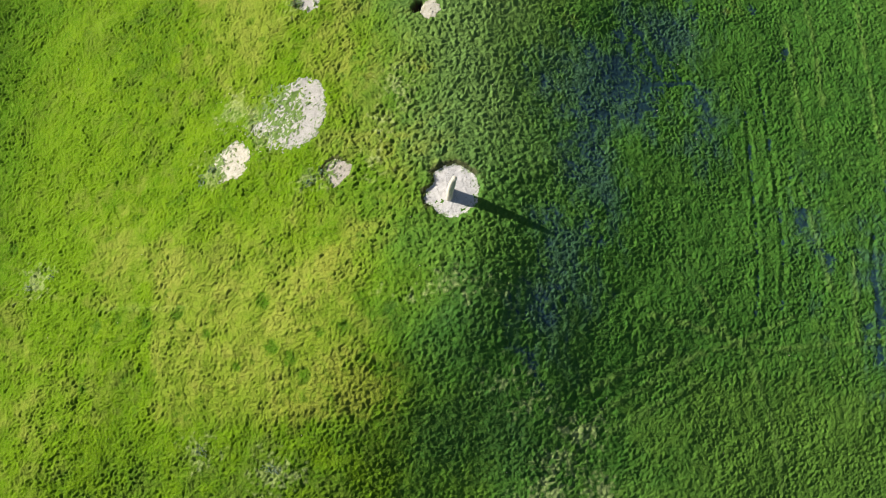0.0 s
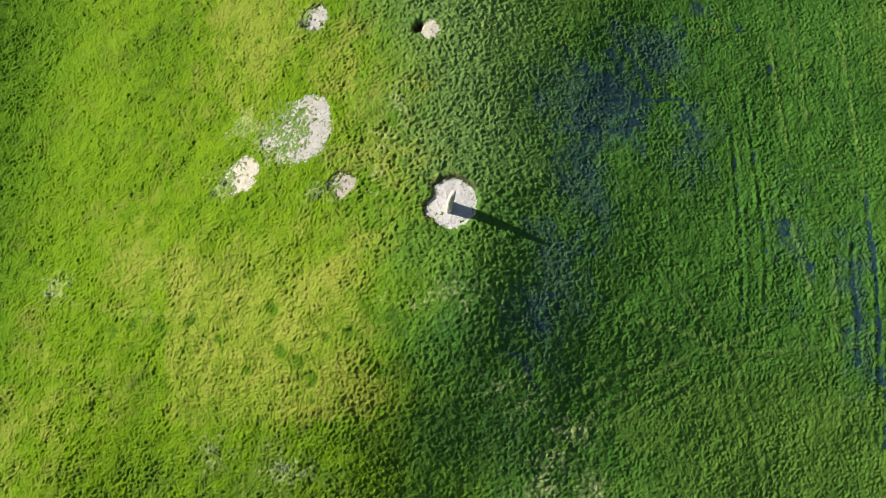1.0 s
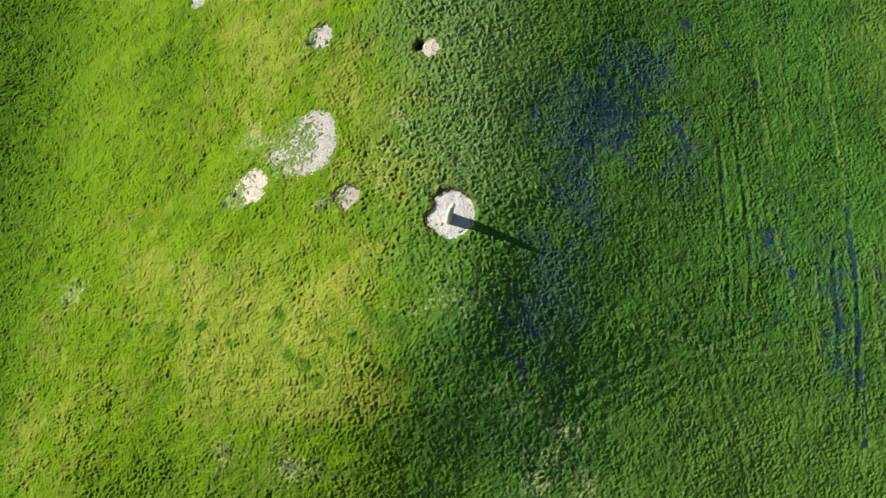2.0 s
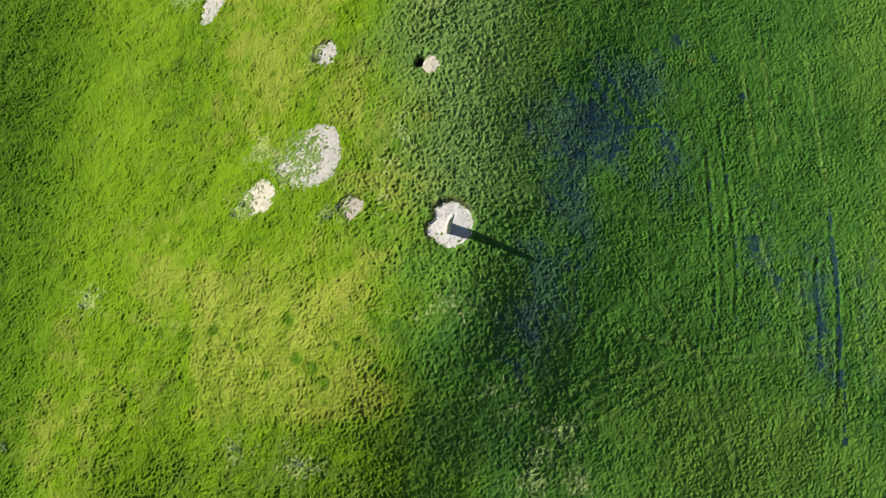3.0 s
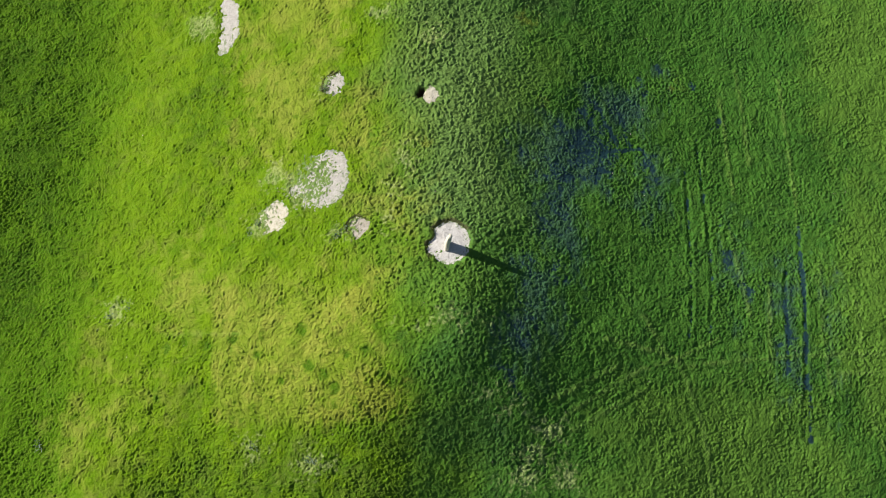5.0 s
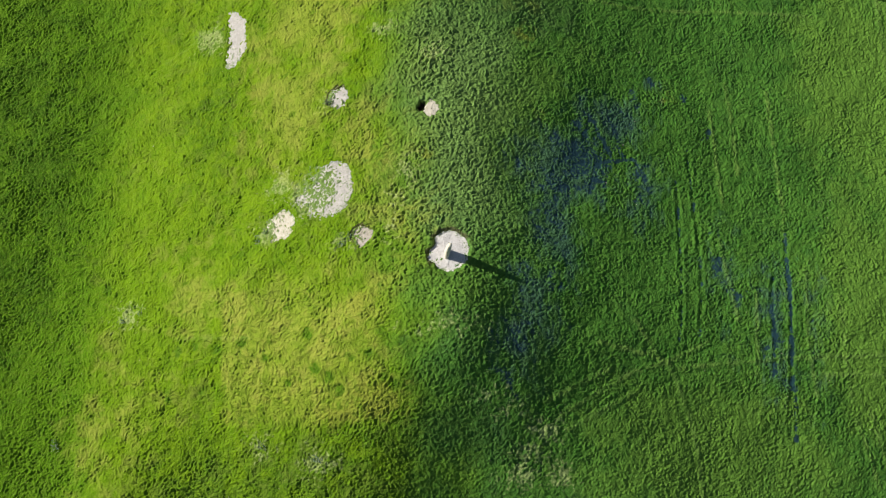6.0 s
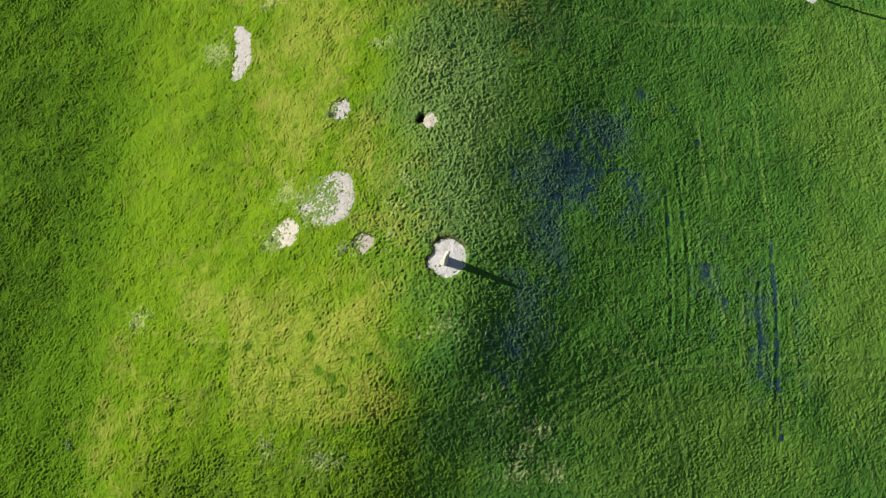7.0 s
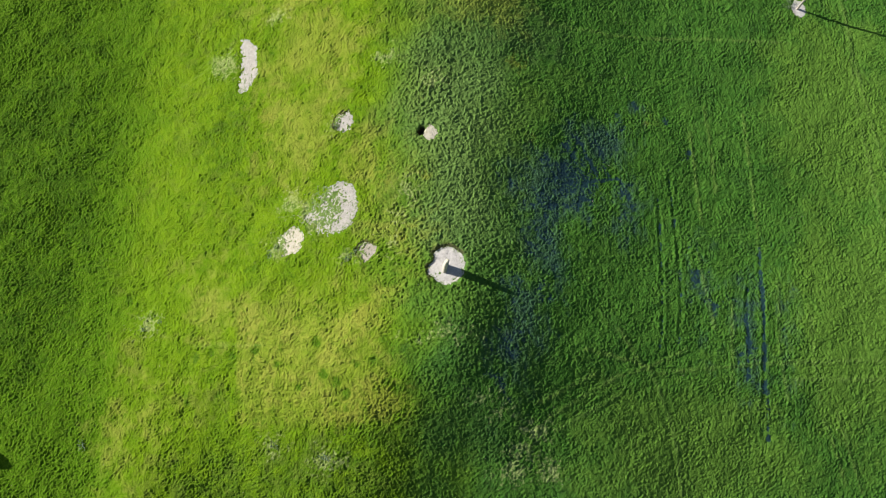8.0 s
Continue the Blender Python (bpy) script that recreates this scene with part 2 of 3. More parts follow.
def cover(x, y):
    """What grows or lies where, and the shade painted along with it, each 0 to 1."""
    broad, mid, fine = perlin(x, y, 4.0, 21), perlin(x, y, 1.3, 22), perlin(x, y, 0.45, 23)
    speck = perlin(x, y, 0.22, 24)
    c = {}
    spots = dabs(x + 0.25 * perlin(x, y, 0.35, 17), y + 0.25 * perlin(x, y, 0.35, 18), 1.6, 95, 0.3, 0.18, 0.42)
    tufts = np.zeros_like(x)
    for k, (cx, cy) in enumerate(DARK_TUFTS):
        here = (np.abs(x - cx) < 1.2) & (np.abs(y - cy) < 1.2)
        if here.any():
            r = 0.38 + 0.22 * ((k * 7) % 5) / 4
            tufts[here] = np.maximum(tufts[here], ramp(blob(x[here], y[here], cx, cy, r, r) + 0.5 * fine[here] + 0.3 * speck[here], -0.1, 0.6))
    c["tufts"] = tufts
    dark = np.maximum(0.7 * ramp(spots + 0.5 * speck, 0.15, 0.8), tufts)
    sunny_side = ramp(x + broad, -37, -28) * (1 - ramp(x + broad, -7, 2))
    dry = ramp(union(x, y, DRY_PATCHES, 2.2) + 0.9 * broad + 0.9 * mid + 0.5 * fine, -0.9, 1.7)
    patchy = np.clip(0.74 + 0.30 * mid + 0.25 * fine + 0.15 * broad, 0, 1)
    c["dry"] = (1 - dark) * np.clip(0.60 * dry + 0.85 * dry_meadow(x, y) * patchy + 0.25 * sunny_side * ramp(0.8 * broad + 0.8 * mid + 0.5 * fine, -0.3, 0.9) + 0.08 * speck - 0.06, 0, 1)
    c["ochre"] = (1 - 0.7 * dark) * ramp(union(x, y, OCHRE_PATCHES, 0.9) + 0.5 * broad + 0.8 * mid + 0.9 * fine + 0.6 * speck, -0.2, 1.5)
    wet = union(x, y, WET_PATCHES, 1.6) + 0.7 * mid + 0.5 * fine + 0.1
    streak = perlin(x, 0.14 * y, 0.35, 64) + 0.7 * perlin(x, 0.25 * y, 0.16, 65)
    for run in WET_STREAKS:
        wet = np.maximum(wet, 1.1 - line_gap(x, y, run) / 0.30 + 0.8 * mid + 0.6 * fine)
    for run in TRACKS:
        wet = np.maximum(wet, 0.25 - line_gap(x, y, run) / 0.3 + 0.9 * mid + 0.6 * fine)
    damp = ramp(union(x, y, DAMP_PATCHES, 1.6) + 0.7 * broad + 0.8 * mid + 0.6 * streak + 0.4 * fine, -0.5, 1.8)
    c["damp"] = damp
    c["wet"] = np.maximum(ramp(wet, -0.35, 1.2), 0.56 * damp)
    pale = ramp(union(x, y, PALE_PATCHES, 0.9) + 0.7 * mid + 1.3 * fine + 1.2 * speck, 0.2, 1.6)
    pressed = np.zeros_like(x)
    for run in FAINT:
        here = beside(x, y, run)
        if here.any():
            u, v = x[here], y[here]
            d = line_gap(u, v, run) + 0.10 * perlin(u, v, 0.9, 49)
            pressed[here] = np.maximum(pressed[here], np.exp(-((d / 0.19) ** 2)) * np.clip(0.65 + 0.8 * fine[here] + 0.5 * mid[here], 0, 1))
    c["pale"] = np.maximum(pale, 0.16 * pressed)
    # uneven lush growth, plus slope shade put into the colour
    lush_and_shade = ramp(0.8 * broad + 0.8 * mid + 0.6 * fine + 0.9 * ramp(union(x, y, DARK_PATCHES, 2.0), -1, 1), 0.0, 1.5)
    c["lush_and_shade"] = np.maximum(lush_and_shade, dark)
    rough = ramp(x + 2.5 * broad + 1.2 * mid, -7.5, 0.0) * (1 - ramp(x + 3 * broad, 1.5, 10.0)) * ramp(y + 2 * broad, 7.0, 12.0) * (1 - 0.6 * ramp(y, 33, 42))
    rough = np.maximum(rough, 0.55 * ramp(union(x, y, PALE_PATCHES, 0.8) + mid, 0, 1))
    c["rough"] = np.maximum(rough, 0.35 * ramp(union(x, y, DARK_PATCHES[:7], 2.0) + mid, -0.5, 1))
    c["fresh"] = ramp(union(x, y, FRESH_PATCHES, 3.0) + 0.8 * perlin(x, y, 3.0, 27) + 0.5 * perlin(x, y, 0.8, 28), -0.6, 1.4)
    c["fresh"] = np.maximum(c["fresh"], 0.85 * pressed)
    c["grey"] = c["rough"] * (0.2 + 0.8 * ramp(y + 2 * broad + mid, 14.0, 20.0))
    c["outer"] = 1 - ramp(x + 1.5 * broad + 0.6 * mid, -34, -28)
    # greener sward past the crest; its tone also carries the lee side's shade
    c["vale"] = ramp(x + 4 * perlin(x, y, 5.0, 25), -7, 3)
    return c


def beside(x, y, run, reach=1.6):
    xs, ys = [p[0] for p in run], [p[1] for p in run]
    return (x > min(xs) - reach) & (x < max(xs) + reach) & (y > min(ys) - reach) & (y < max(ys) + reach)


def relief(x, y, c):
    """Tussocks, hoof marks and wheel ruts on top of the land; also how far each spot lies under standing water."""
    rough, wet = c["rough"], c["wet"]
    broad = perlin(x, y, 4.0, 21)
    right = ramp(x + 2 * broad, 4.0, 13.0)
    lee = ramp(x + broad, -4.0, 3.0) * (1 - 0.45 * ramp(x, 18.0, 27.0))
    bank = ramp(x, -35, -29) * (1 - ramp(x + broad, -8, -1))
    warp = 0.25 * perlin(x, y, 0.7, 40)
    twist = 0.12 * perlin(x, y, 0.22, 38)
    calm = 0.6 + 0.5 * ramp(perlin(x, y, 2.6, 66) + 0.7 * perlin(x, y, 0.9, 67), -0.6, 0.6)
    creased = np.abs(perlin(x + warp, y - twist, 0.36, 42) + 0.6 * perlin(x, y, 0.25, 52)) - 0.28
    knobs = perlin(x + 0.5 * twist, y + 0.3 * warp, 0.20, 41)
    grain = perlin(x, y + 0.3 * warp, 0.13, 20)
    h = calm * ((0.072 - 0.008 * lee) * knobs + (0.050 - 0.014 * lee) * grain + (0.095 - 0.018 * lee) * creased)
    h = h + (0.045 + 0.02 * bank) * perlin(x, y, 0.62, 43) + (0.06 + 0.04 * bank) * perlin(x, y, 1.5, 63) * (1 - 0.6 * lee)
    h = h + rough * (0.145 * (np.abs(perlin(x + warp + twist, y - warp, 0.44, 44) + 0.6 * perlin(x, y, 0.30, 53)) - 0.28) + 0.045 * dabs(x + warp, y + twist, 0.44, 50, 0.8, 0.14, 0.30) - 0.02)
    net = ramp(np.maximum(blob(x, y, -3.6, 18.0, 3.2, 5.0), np.maximum(blob(x, y, -0.8, 32.0, 2.4, 2.8), blob(x, y, 6.5, 0.3, 3.0, 2.8))) + 0.4 * broad, -0.1, 0.4)
    h = h - 0.09 * net * dabs(x + twist, y + twist, 0.40, 55, 0.85, 0.10, 0.20)
    trodden = ramp(perlin(x, y, 3.0, 46) + 0.6 * perlin(x, y, 1.0, 47), -0.3, 0.9) 
    h = h - (0.10 + 0.90 * trodden) * (1 - 0.4 * lee) * 0.042 * dabs(x + warp + twist, y + warp - twist, 0.55, 70, 0.33, 0.08, 0.22) * (0.55 + 0.6 * perlin(x, y, 0.8, 19))
    h = h + 0.014 * right * (perlin(x, 0.10 * y, 0.30, 68) + 0.6 * perlin(0.15 * x, y, 0.30, 69))
    h = h - 0.055 * dabs(x + 1.5 * twist, y - 1.5 * twist, 1.9, 80, 0.35, 0.12, 0.30) - 0.04 * c["tufts"]
    for run in TRACKS:
        here = beside(x, y, run)
        u, v = x[here], y[here]
        d = line_gap(u, v, run) + 0.10 * perlin(u, v, 0.8, 48)
        worn = 0.65 + 0.7 * perlin(u, v, 1.6, 39)
        h[here] -= worn * (0.06 * np.exp(-((d / 0.16) ** 2)) - 0.05 * np.exp(-(((d - 0.34) / 0.13) ** 2)))
    for run in FAINT:
        here = beside(x, y, run)
        u, v = x[here], y[here]
        d = line_gap(u, v, run) + 0.08 * perlin(u, v, 0.9, 49)
        h[here] += 0.020 * np.exp(-((d / 0.2) ** 2)) - 0.02 * np.exp(-(((d - 0.4) / 0.15) ** 2))
    for run in WET_STREAKS:
        here = beside(x, y, run)
        u, v = x[here], y[here]
        d = line_gap(u, v, run) + 0.12 * perlin(u, v, 0.7, 54)
        h[here] -= 0.042 * np.exp(-((d / 0.26) ** 2)) * np.clip(0.6 + 1.1 * perlin(u, v, 1.0, 56), 0, 1.3)
    level = -0.076 + 0.086 * wet + 0.012 * perlin(x, y, 0.9, 61) - 0.4 * (1 - ramp(wet, 0.0, 0.25))
    under = level - h
    return h + 0.65 * np.maximum(under, 0), ramp(under, -0.028, 0.022)


def burrow(x, y):
    return ramp(blob(x, y, HOLE[0], HOLE[1], 0.42, 0.52) + 0.55 * perlin(x, y, 0.33, 36), 0.0, 0.5)


def earth_and_rim_shade(x, y):
    """Dark soil in the burrow, and the shade painted along the sunward edges of the bare patches."""
    earth_shade = ramp(burrow(x, y), 0.1, 0.6)
    for which in ("main", "worn", "scrape"):
        here = near_patch(x, y, which)
        if here.any():
            f = bare(x[here], y[here], which)
            # dark band on the sunward rim only: the turf edge's shadow, painted in
            earth_shade[here] = np.maximum(earth_shade[here], 0.75 * ramp(f, -0.14, -0.04) * (1 - ramp(f, 0.05, 0.15)) * ramp(PATCHES[which][0] + 0.2 * PATCHES[which][2] - x[here] + 1.3 * (y[here] - PATCHES[which][1]), -0.2, 0.5))
    return earth_shade


def ground_parts(x, y, c):
    """The height of the ground, and where water stands on it."""
    h, water = relief(x, y, c)
    sink = np.zeros_like(x)
    for which, spec in PATCHES.items():
        here = near_patch(x, y, which)
        if here.any():
            m = ramp(bare(x[here], y[here], which), -0.12, 0.16) * (1 - 0.5 * overgrown(x[here], y[here], which))
            h[here] = h[here] * (1 - 0.92 * m)
            sink[here] = np.maximum(sink[here], spec[5] * m)
    away = np.maximum(np.abs(x) - 49.5, np.abs(y - 22.0) - 28.0)
    return land(x, y) + h * (1 - ramp(away, 0.2, 3.0)) - sink - 0.85 * burrow(x, y), water


def ground_height(x, y):
    return ground_parts(x, y, cover(x, y))[0]


WEEDS = [(36.75, 44.9, 0.5), (36.95, 45.5, 0.4), (-15.75, 17.55, 0.45), (-15.1, 18.3, 0.35), (-8.25, 16.55, 0.4), (-28.6, 11.6, 0.4), (-10.3, -0.3, 0.5), (-14.9, 0.7, 0.4), (-33.9, 0.9, 0.5), (-26.9, 12.3, 0.35), (-7.6, 17.3, 0.35), (-9.9, 29.4, 0.35)]


# ---- materials ----
def material(name):
    m = bpy.data.materials.new(name)
    m.use_nodes = True
    return m, m.node_tree, m.node_tree.nodes["Principled BSDF"]


def node(tree, kind, **inputs):
    n = tree.nodes.new(kind)
    for key, value in inputs.items():
        n.inputs[key].default_value = value
    return n


def mixed(tree, a, b, factor, mode="MIX"):
    n = tree.nodes.new("ShaderNodeMix")
    n.data_type, n.blend_type = "RGBA", mode
    for socket, value in ((n.inputs[0], factor), (n.inputs[6], a), (n.inputs[7], b)):
        if isinstance(value, bpy.types.NodeSocket):
            tree.links.new(value, socket)
        elif isinstance(value, tuple):
            socket.default_value = (*value, 1)
        else:
            socket.default_value = value
    return n.outputs[2]


def noise_of(tree, scale, detail=3.0, rough=0.6):
    n = node(tree, "ShaderNodeTexNoise", Scale=scale, Detail=detail, Roughness=rough)
    c = tree.nodes.new("ShaderNodeTexCoord")
    tree.links.new(c.outputs["Object"], n.inputs["Vector"])
    return n.outputs["Fac"]


def stretched(tree, value, low, high):
    n = node(tree, "ShaderNodeMapRange")
    n.inputs[1].default_value, n.inputs[2].default_value = low, high
    tree.links.new(value, n.inputs[0])
    return n.outputs[0]


def attribute(tree, name):
    n = tree.nodes.new("ShaderNodeAttribute")
    n.attribute_name = name
    return n.outputs["Fac"]


def times(tree, a, b, how="MULTIPLY"):
    n = tree.nodes.new("ShaderNodeMath")
    n.operation = how
    for socket, value in zip(n.inputs, (a, b)):
        if isinstance(value, bpy.types.NodeSocket):
            tree.links.new(value, socket)
        else:
            socket.default_value = value
    return n.outputs[0]


def grass_material(name, blades):
    m, t, p = material(name)
    patchy = stretched(t, noise_of(t, 0.55, 4), 0.35, 0.65)
    # yellower sunlit bank, bluer vale: part of the light and shade is in these colours
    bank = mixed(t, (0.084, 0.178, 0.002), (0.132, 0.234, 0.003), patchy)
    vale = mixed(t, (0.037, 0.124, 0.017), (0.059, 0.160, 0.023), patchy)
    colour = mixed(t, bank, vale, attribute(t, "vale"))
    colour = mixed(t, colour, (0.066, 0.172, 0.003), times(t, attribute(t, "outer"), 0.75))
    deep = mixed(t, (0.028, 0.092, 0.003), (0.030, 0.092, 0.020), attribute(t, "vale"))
    # deep green of lush growth and of the painted slope shade
    colour = mixed(t, colour, deep, times(t, attribute(t, "lush_and_shade"), 0.72))
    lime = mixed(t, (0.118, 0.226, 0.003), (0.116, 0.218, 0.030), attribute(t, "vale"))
    colour = mixed(t, colour, lime, times(t, attribute(t, "fresh"), 0.58))
    colour = mixed(t, colour, (0.155, 0.240, 0.075), times(t, attribute(t, "grey"), 0.6))
    colour = mixed(t, colour, (0.246, 0.278, 0.040), attribute(t, "dry"))
    colour = mixed(t, colour, (0.205, 0.222, 0.026), times(t, attribute(t, "ochre"), 0.55))
    colour = mixed(t, colour, (0.31, 0.37, 0.14), times(t, attribute(t, "pale"), 0.72))
    flecks = stretched(t, noise_of(t, 3.2, 4, 0.7), 0.40, 0.70)
    # pale flecks fade past the crest, as the painted lee side is darker
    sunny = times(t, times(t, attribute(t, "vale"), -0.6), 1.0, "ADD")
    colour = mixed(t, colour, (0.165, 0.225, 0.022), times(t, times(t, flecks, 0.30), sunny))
    small = stretched(t, noise_of(t, 13.0, 3, 0.65), 0.42, 0.68)
    colour = mixed(t, colour, (0.018, 0.062, 0.005), times(t, small, 0.34))
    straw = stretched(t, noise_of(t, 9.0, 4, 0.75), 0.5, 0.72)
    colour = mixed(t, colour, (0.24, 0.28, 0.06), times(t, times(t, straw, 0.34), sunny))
    # damp ground, tinted bluish to paint in the sky it reflects
    colour = mixed(t, colour, (0.044, 0.092, 0.072), times(t, attribute(t, "damp"), 0.62))
    wet = attribute(t, "water")
    if blades:
        rnd = t.nodes.new("ShaderNodeNewGeometry").outputs["Random Per Island"]
        colour = mixed(t, colour, (0.15, 0.25, 0.03), times(t, times(t, rnd, 0.24), sunny))
        # wet blades, with some of the reflected sky's blue in their colour
        colour = mixed(t, colour, (0.016, 0.060, 0.050), times(t, wet, 0.5))
        p.inputs["Roughness"].default_value = 0.55
        p.inputs["Specular IOR Level"].default_value = 0.16
    else:
        # dark flooded turf; the blue of the reflected sky is in the base colour
        colour = mixed(t, colour, (0.010, 0.030, 0.048), times(t, wet, 0.9))
        # burrow soil, and the painted shadow under the turf edges
        colour = mixed(t, colour, (0.055, 0.040, 0.028), attribute(t, "earth_shade"))
        r = times(t, times(t, wet, -0.45), 0.85, "ADD")
        t.links.new(r, p.inputs["Roughness"])
        t.links.new(times(t, times(t, wet, 0.14), 0.04, "ADD"), p.inputs["Specular IOR Level"])
        dry_land = times(t, times(t, wet, -0.85), 1.0, "ADD")
        dry_land = times(t, dry_land, times(t, times(t, attribute(t, "vale"), -0.3), 1.0, "ADD"))
        b = node(t, "ShaderNodeBump", Distance=0.13)
        t.links.new(dry_land, b.inputs["Strength"])
        t.links.new(noise_of(t, 7.0, 3, 0.6), b.inputs["Height"])
        fine = node(t, "ShaderNodeBump", Distance=0.045)
        t.links.new(dry_land, fine.inputs["Strength"])
        t.links.new(noise_of(t, 19.0, 3, 0.6), fine.inputs["Height"])
        t.links.new(b.outputs["Normal"], fine.inputs["Normal"])
        t.links.new(fine.outputs["Normal"], p.inputs["Normal"])
    t.links.new(colour, p.inputs["Base Color"])
    if blades:
        thin = t.nodes.new("ShaderNodeBsdfTranslucent")
        both = node(t, "ShaderNodeMixShader", Fac=0.4)
        t.links.new(colour, thin.inputs["Color"])
        t.links.new(p.outputs["BSDF"], both.inputs[1])
        t.links.new(thin.outputs["BSDF"], both.inputs[2])
        t.links.new(both.outputs["Shader"], t.nodes["Material Output"].inputs["Surface"])
    return m


def gravel_material(name, light, dark, stain):
    m, t, p = material(name)
    colour = mixed(t, dark, light, stretched(t, noise_of(t, 2.2, 5, 0.7), 0.3, 0.62))
    colour = mixed(t, colour, stain, times(t, stretched(t, noise_of(t, 7.0, 4, 0.7), 0.5, 0.75), 0.6))
    colour = mixed(t, colour, (0.10, 0.085, 0.06), times(t, stretched(t, noise_of(t, 26.0, 2), 0.58, 0.75), 0.6))
    colour = mixed(t, colour, (0.090, 0.160, 0.018), times(t, attribute(t, "grown"), 0.92))
    t.links.new(colour, p.inputs["Base Color"])
    p.inputs["Roughness"].default_value = 0.95
    p.inputs["Specular IOR Level"].default_value = 0.15
    b = node(t, "ShaderNodeBump", Strength=0.8, Distance=0.04)
    t.links.new(noise_of(t, 14.0, 5, 0.7), b.inputs["Height"])
    t.links.new(b.outputs["Normal"], p.inputs["Normal"])
    return m


def stone_material(name, light, dark, lichen):
    m, t, p = material(name)
    colour = mixed(t, dark, light, stretched(t, noise_of(t, 1.6, 6, 0.65), 0.32, 0.6))
    colour = mixed(t, colour, lichen, times(t, stretched(t, noise_of(t, 4.5, 5, 0.7), 0.52, 0.66), 0.7))
    colour = mixed(t, colour, (0.09, 0.085, 0.07), times(t, stretched(t, noise_of(t, 18.0, 3), 0.55, 0.8), 0.5))
    t.links.new(colour, p.inputs["Base Color"])
    p.inputs["Roughness"].default_value = 0.9
    b = node(t, "ShaderNodeBump", Strength=0.6, Distance=0.03)
    t.links.new(noise_of(t, 9.0, 6, 0.7), b.inputs["Height"])
    t.links.new(b.outputs["Normal"], p.inputs["Normal"])
    return m


def wood_material(name):
    m, t, p = material(name)
    n = node(t, "ShaderNodeTexNoise", Scale=6.0, Detail=5.0)
    c = t.nodes.new("ShaderNodeTexCoord")
    s = t.nodes.new("ShaderNodeMapping")
    s.inputs["Scale"].default_value = (6, 6, 0.3)
    t.links.new(c.outputs["Object"], s.inputs["Vector"])
    t.links.new(s.outputs["Vector"], n.inputs["Vector"])
    t.links.new(mixed(t, (0.26, 0.23, 0.19), (0.48, 0.44, 0.38), stretched(t, n.outputs["Fac"], 0.3, 0.7)), p.inputs["Base Color"])
    p.inputs["Roughness"].default_value = 0.85
    return m


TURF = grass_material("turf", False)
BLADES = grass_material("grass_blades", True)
GRAVEL = gravel_material("pale_gravel", (0.54, 0.52, 0.50), (0.40, 0.38, 0.365), (0.28, 0.24, 0.20))
STONY = gravel_material("grey_stony_soil", (0.39, 0.37, 0.345), (0.29, 0.275, 0.255), (0.22, 0.20, 0.15))
CREAM = gravel_material("cream_sandy_soil", (0.50, 0.465, 0.39), (0.37, 0.335, 0.265), (0.30, 0.28, 0.15))
SOIL = gravel_material("worn_soil", (0.38, 0.345, 0.30), (0.27, 0.24, 0.20), (0.16, 0.14, 0.07))
STONE = stone_material("lichened_limestone", (0.56, 0.52, 0.42), (0.36, 0.33, 0.27), (0.50, 0.47, 0.27))
WEED, weed_tree, weed_shader = material("weed_leaves")
weed_shader.inputs["Roughness"].default_value = 0.5
weed_tree.links.new(mixed(weed_tree, (0.060, 0.120, 0.050), (0.150, 0.215, 0.105), stretched(weed_tree, noise_of(weed_tree, 9.0), 0.35, 0.65)), weed_shader.inputs["Base Color"])
WOOD = wood_material("weathered_wood")


# ---- building ----
def mesh_object(name, verts, faces, mat, parent=None, smooth=True):
    """A mesh object from arrays of places and of triangles or quads."""
    me = bpy.data.meshes.new(name)
    verts, faces = np.asarray(verts, dtype=np.float32), np.asarray(faces, dtype=np.int32)
    k = faces.shape[1]
    me.vertices.add(len(verts))
    me.vertices.foreach_set("co", verts.ravel())
    me.loops.add(faces.size)
    me.loops.foreach_set("vertex_index", faces.ravel())
    me.polygons.add(len(faces))
    me.polygons.foreach_set("loop_start", np.arange(0, faces.size, k, dtype=np.int32))
    me.polygons.foreach_set("use_smooth", np.full(len(faces), smooth))
    me.update(calc_edges=True)
    me.materials.append(mat)
    ob = new(name, me)
    ob.parent = parent
    return ob


def give(ob, name, values):
    a = ob.data.attributes.new(name, "FLOAT", "POINT")
    a.data.foreach_set("value", np.asarray(values, dtype=np.float32))


def part(name, bm, mat, parent=None, label=""):
    me = bpy.data.meshes.new(name)
    bm.to_mesh(me)
    bm.free()
    for f in me.polygons:
        f.use_smooth = True
    me.materials.append(mat)
    ob = new(name, me)
    ob.parent = parent
    return tagged(ob, label)


def lines(low, high, step):
    """Grid lines: even in the middle, ever wider apart out to the horizon."""
    core = np.arange(low, high + step / 2, step)
    out = np.concatenate([[0.5, 1.5, 4.0, 8.0, 14.0, 24.0, 45.0, 90.0, 180.0, 400.0, 900.0, 1800.0, 2600.0]])
    return np.concatenate([low - out[::-1], core, core[-1] + out])


SHOWN = ("dry", "ochre", "damp", "water", "pale", "lush_and_shade", "grey", "fresh", "vale", "outer")


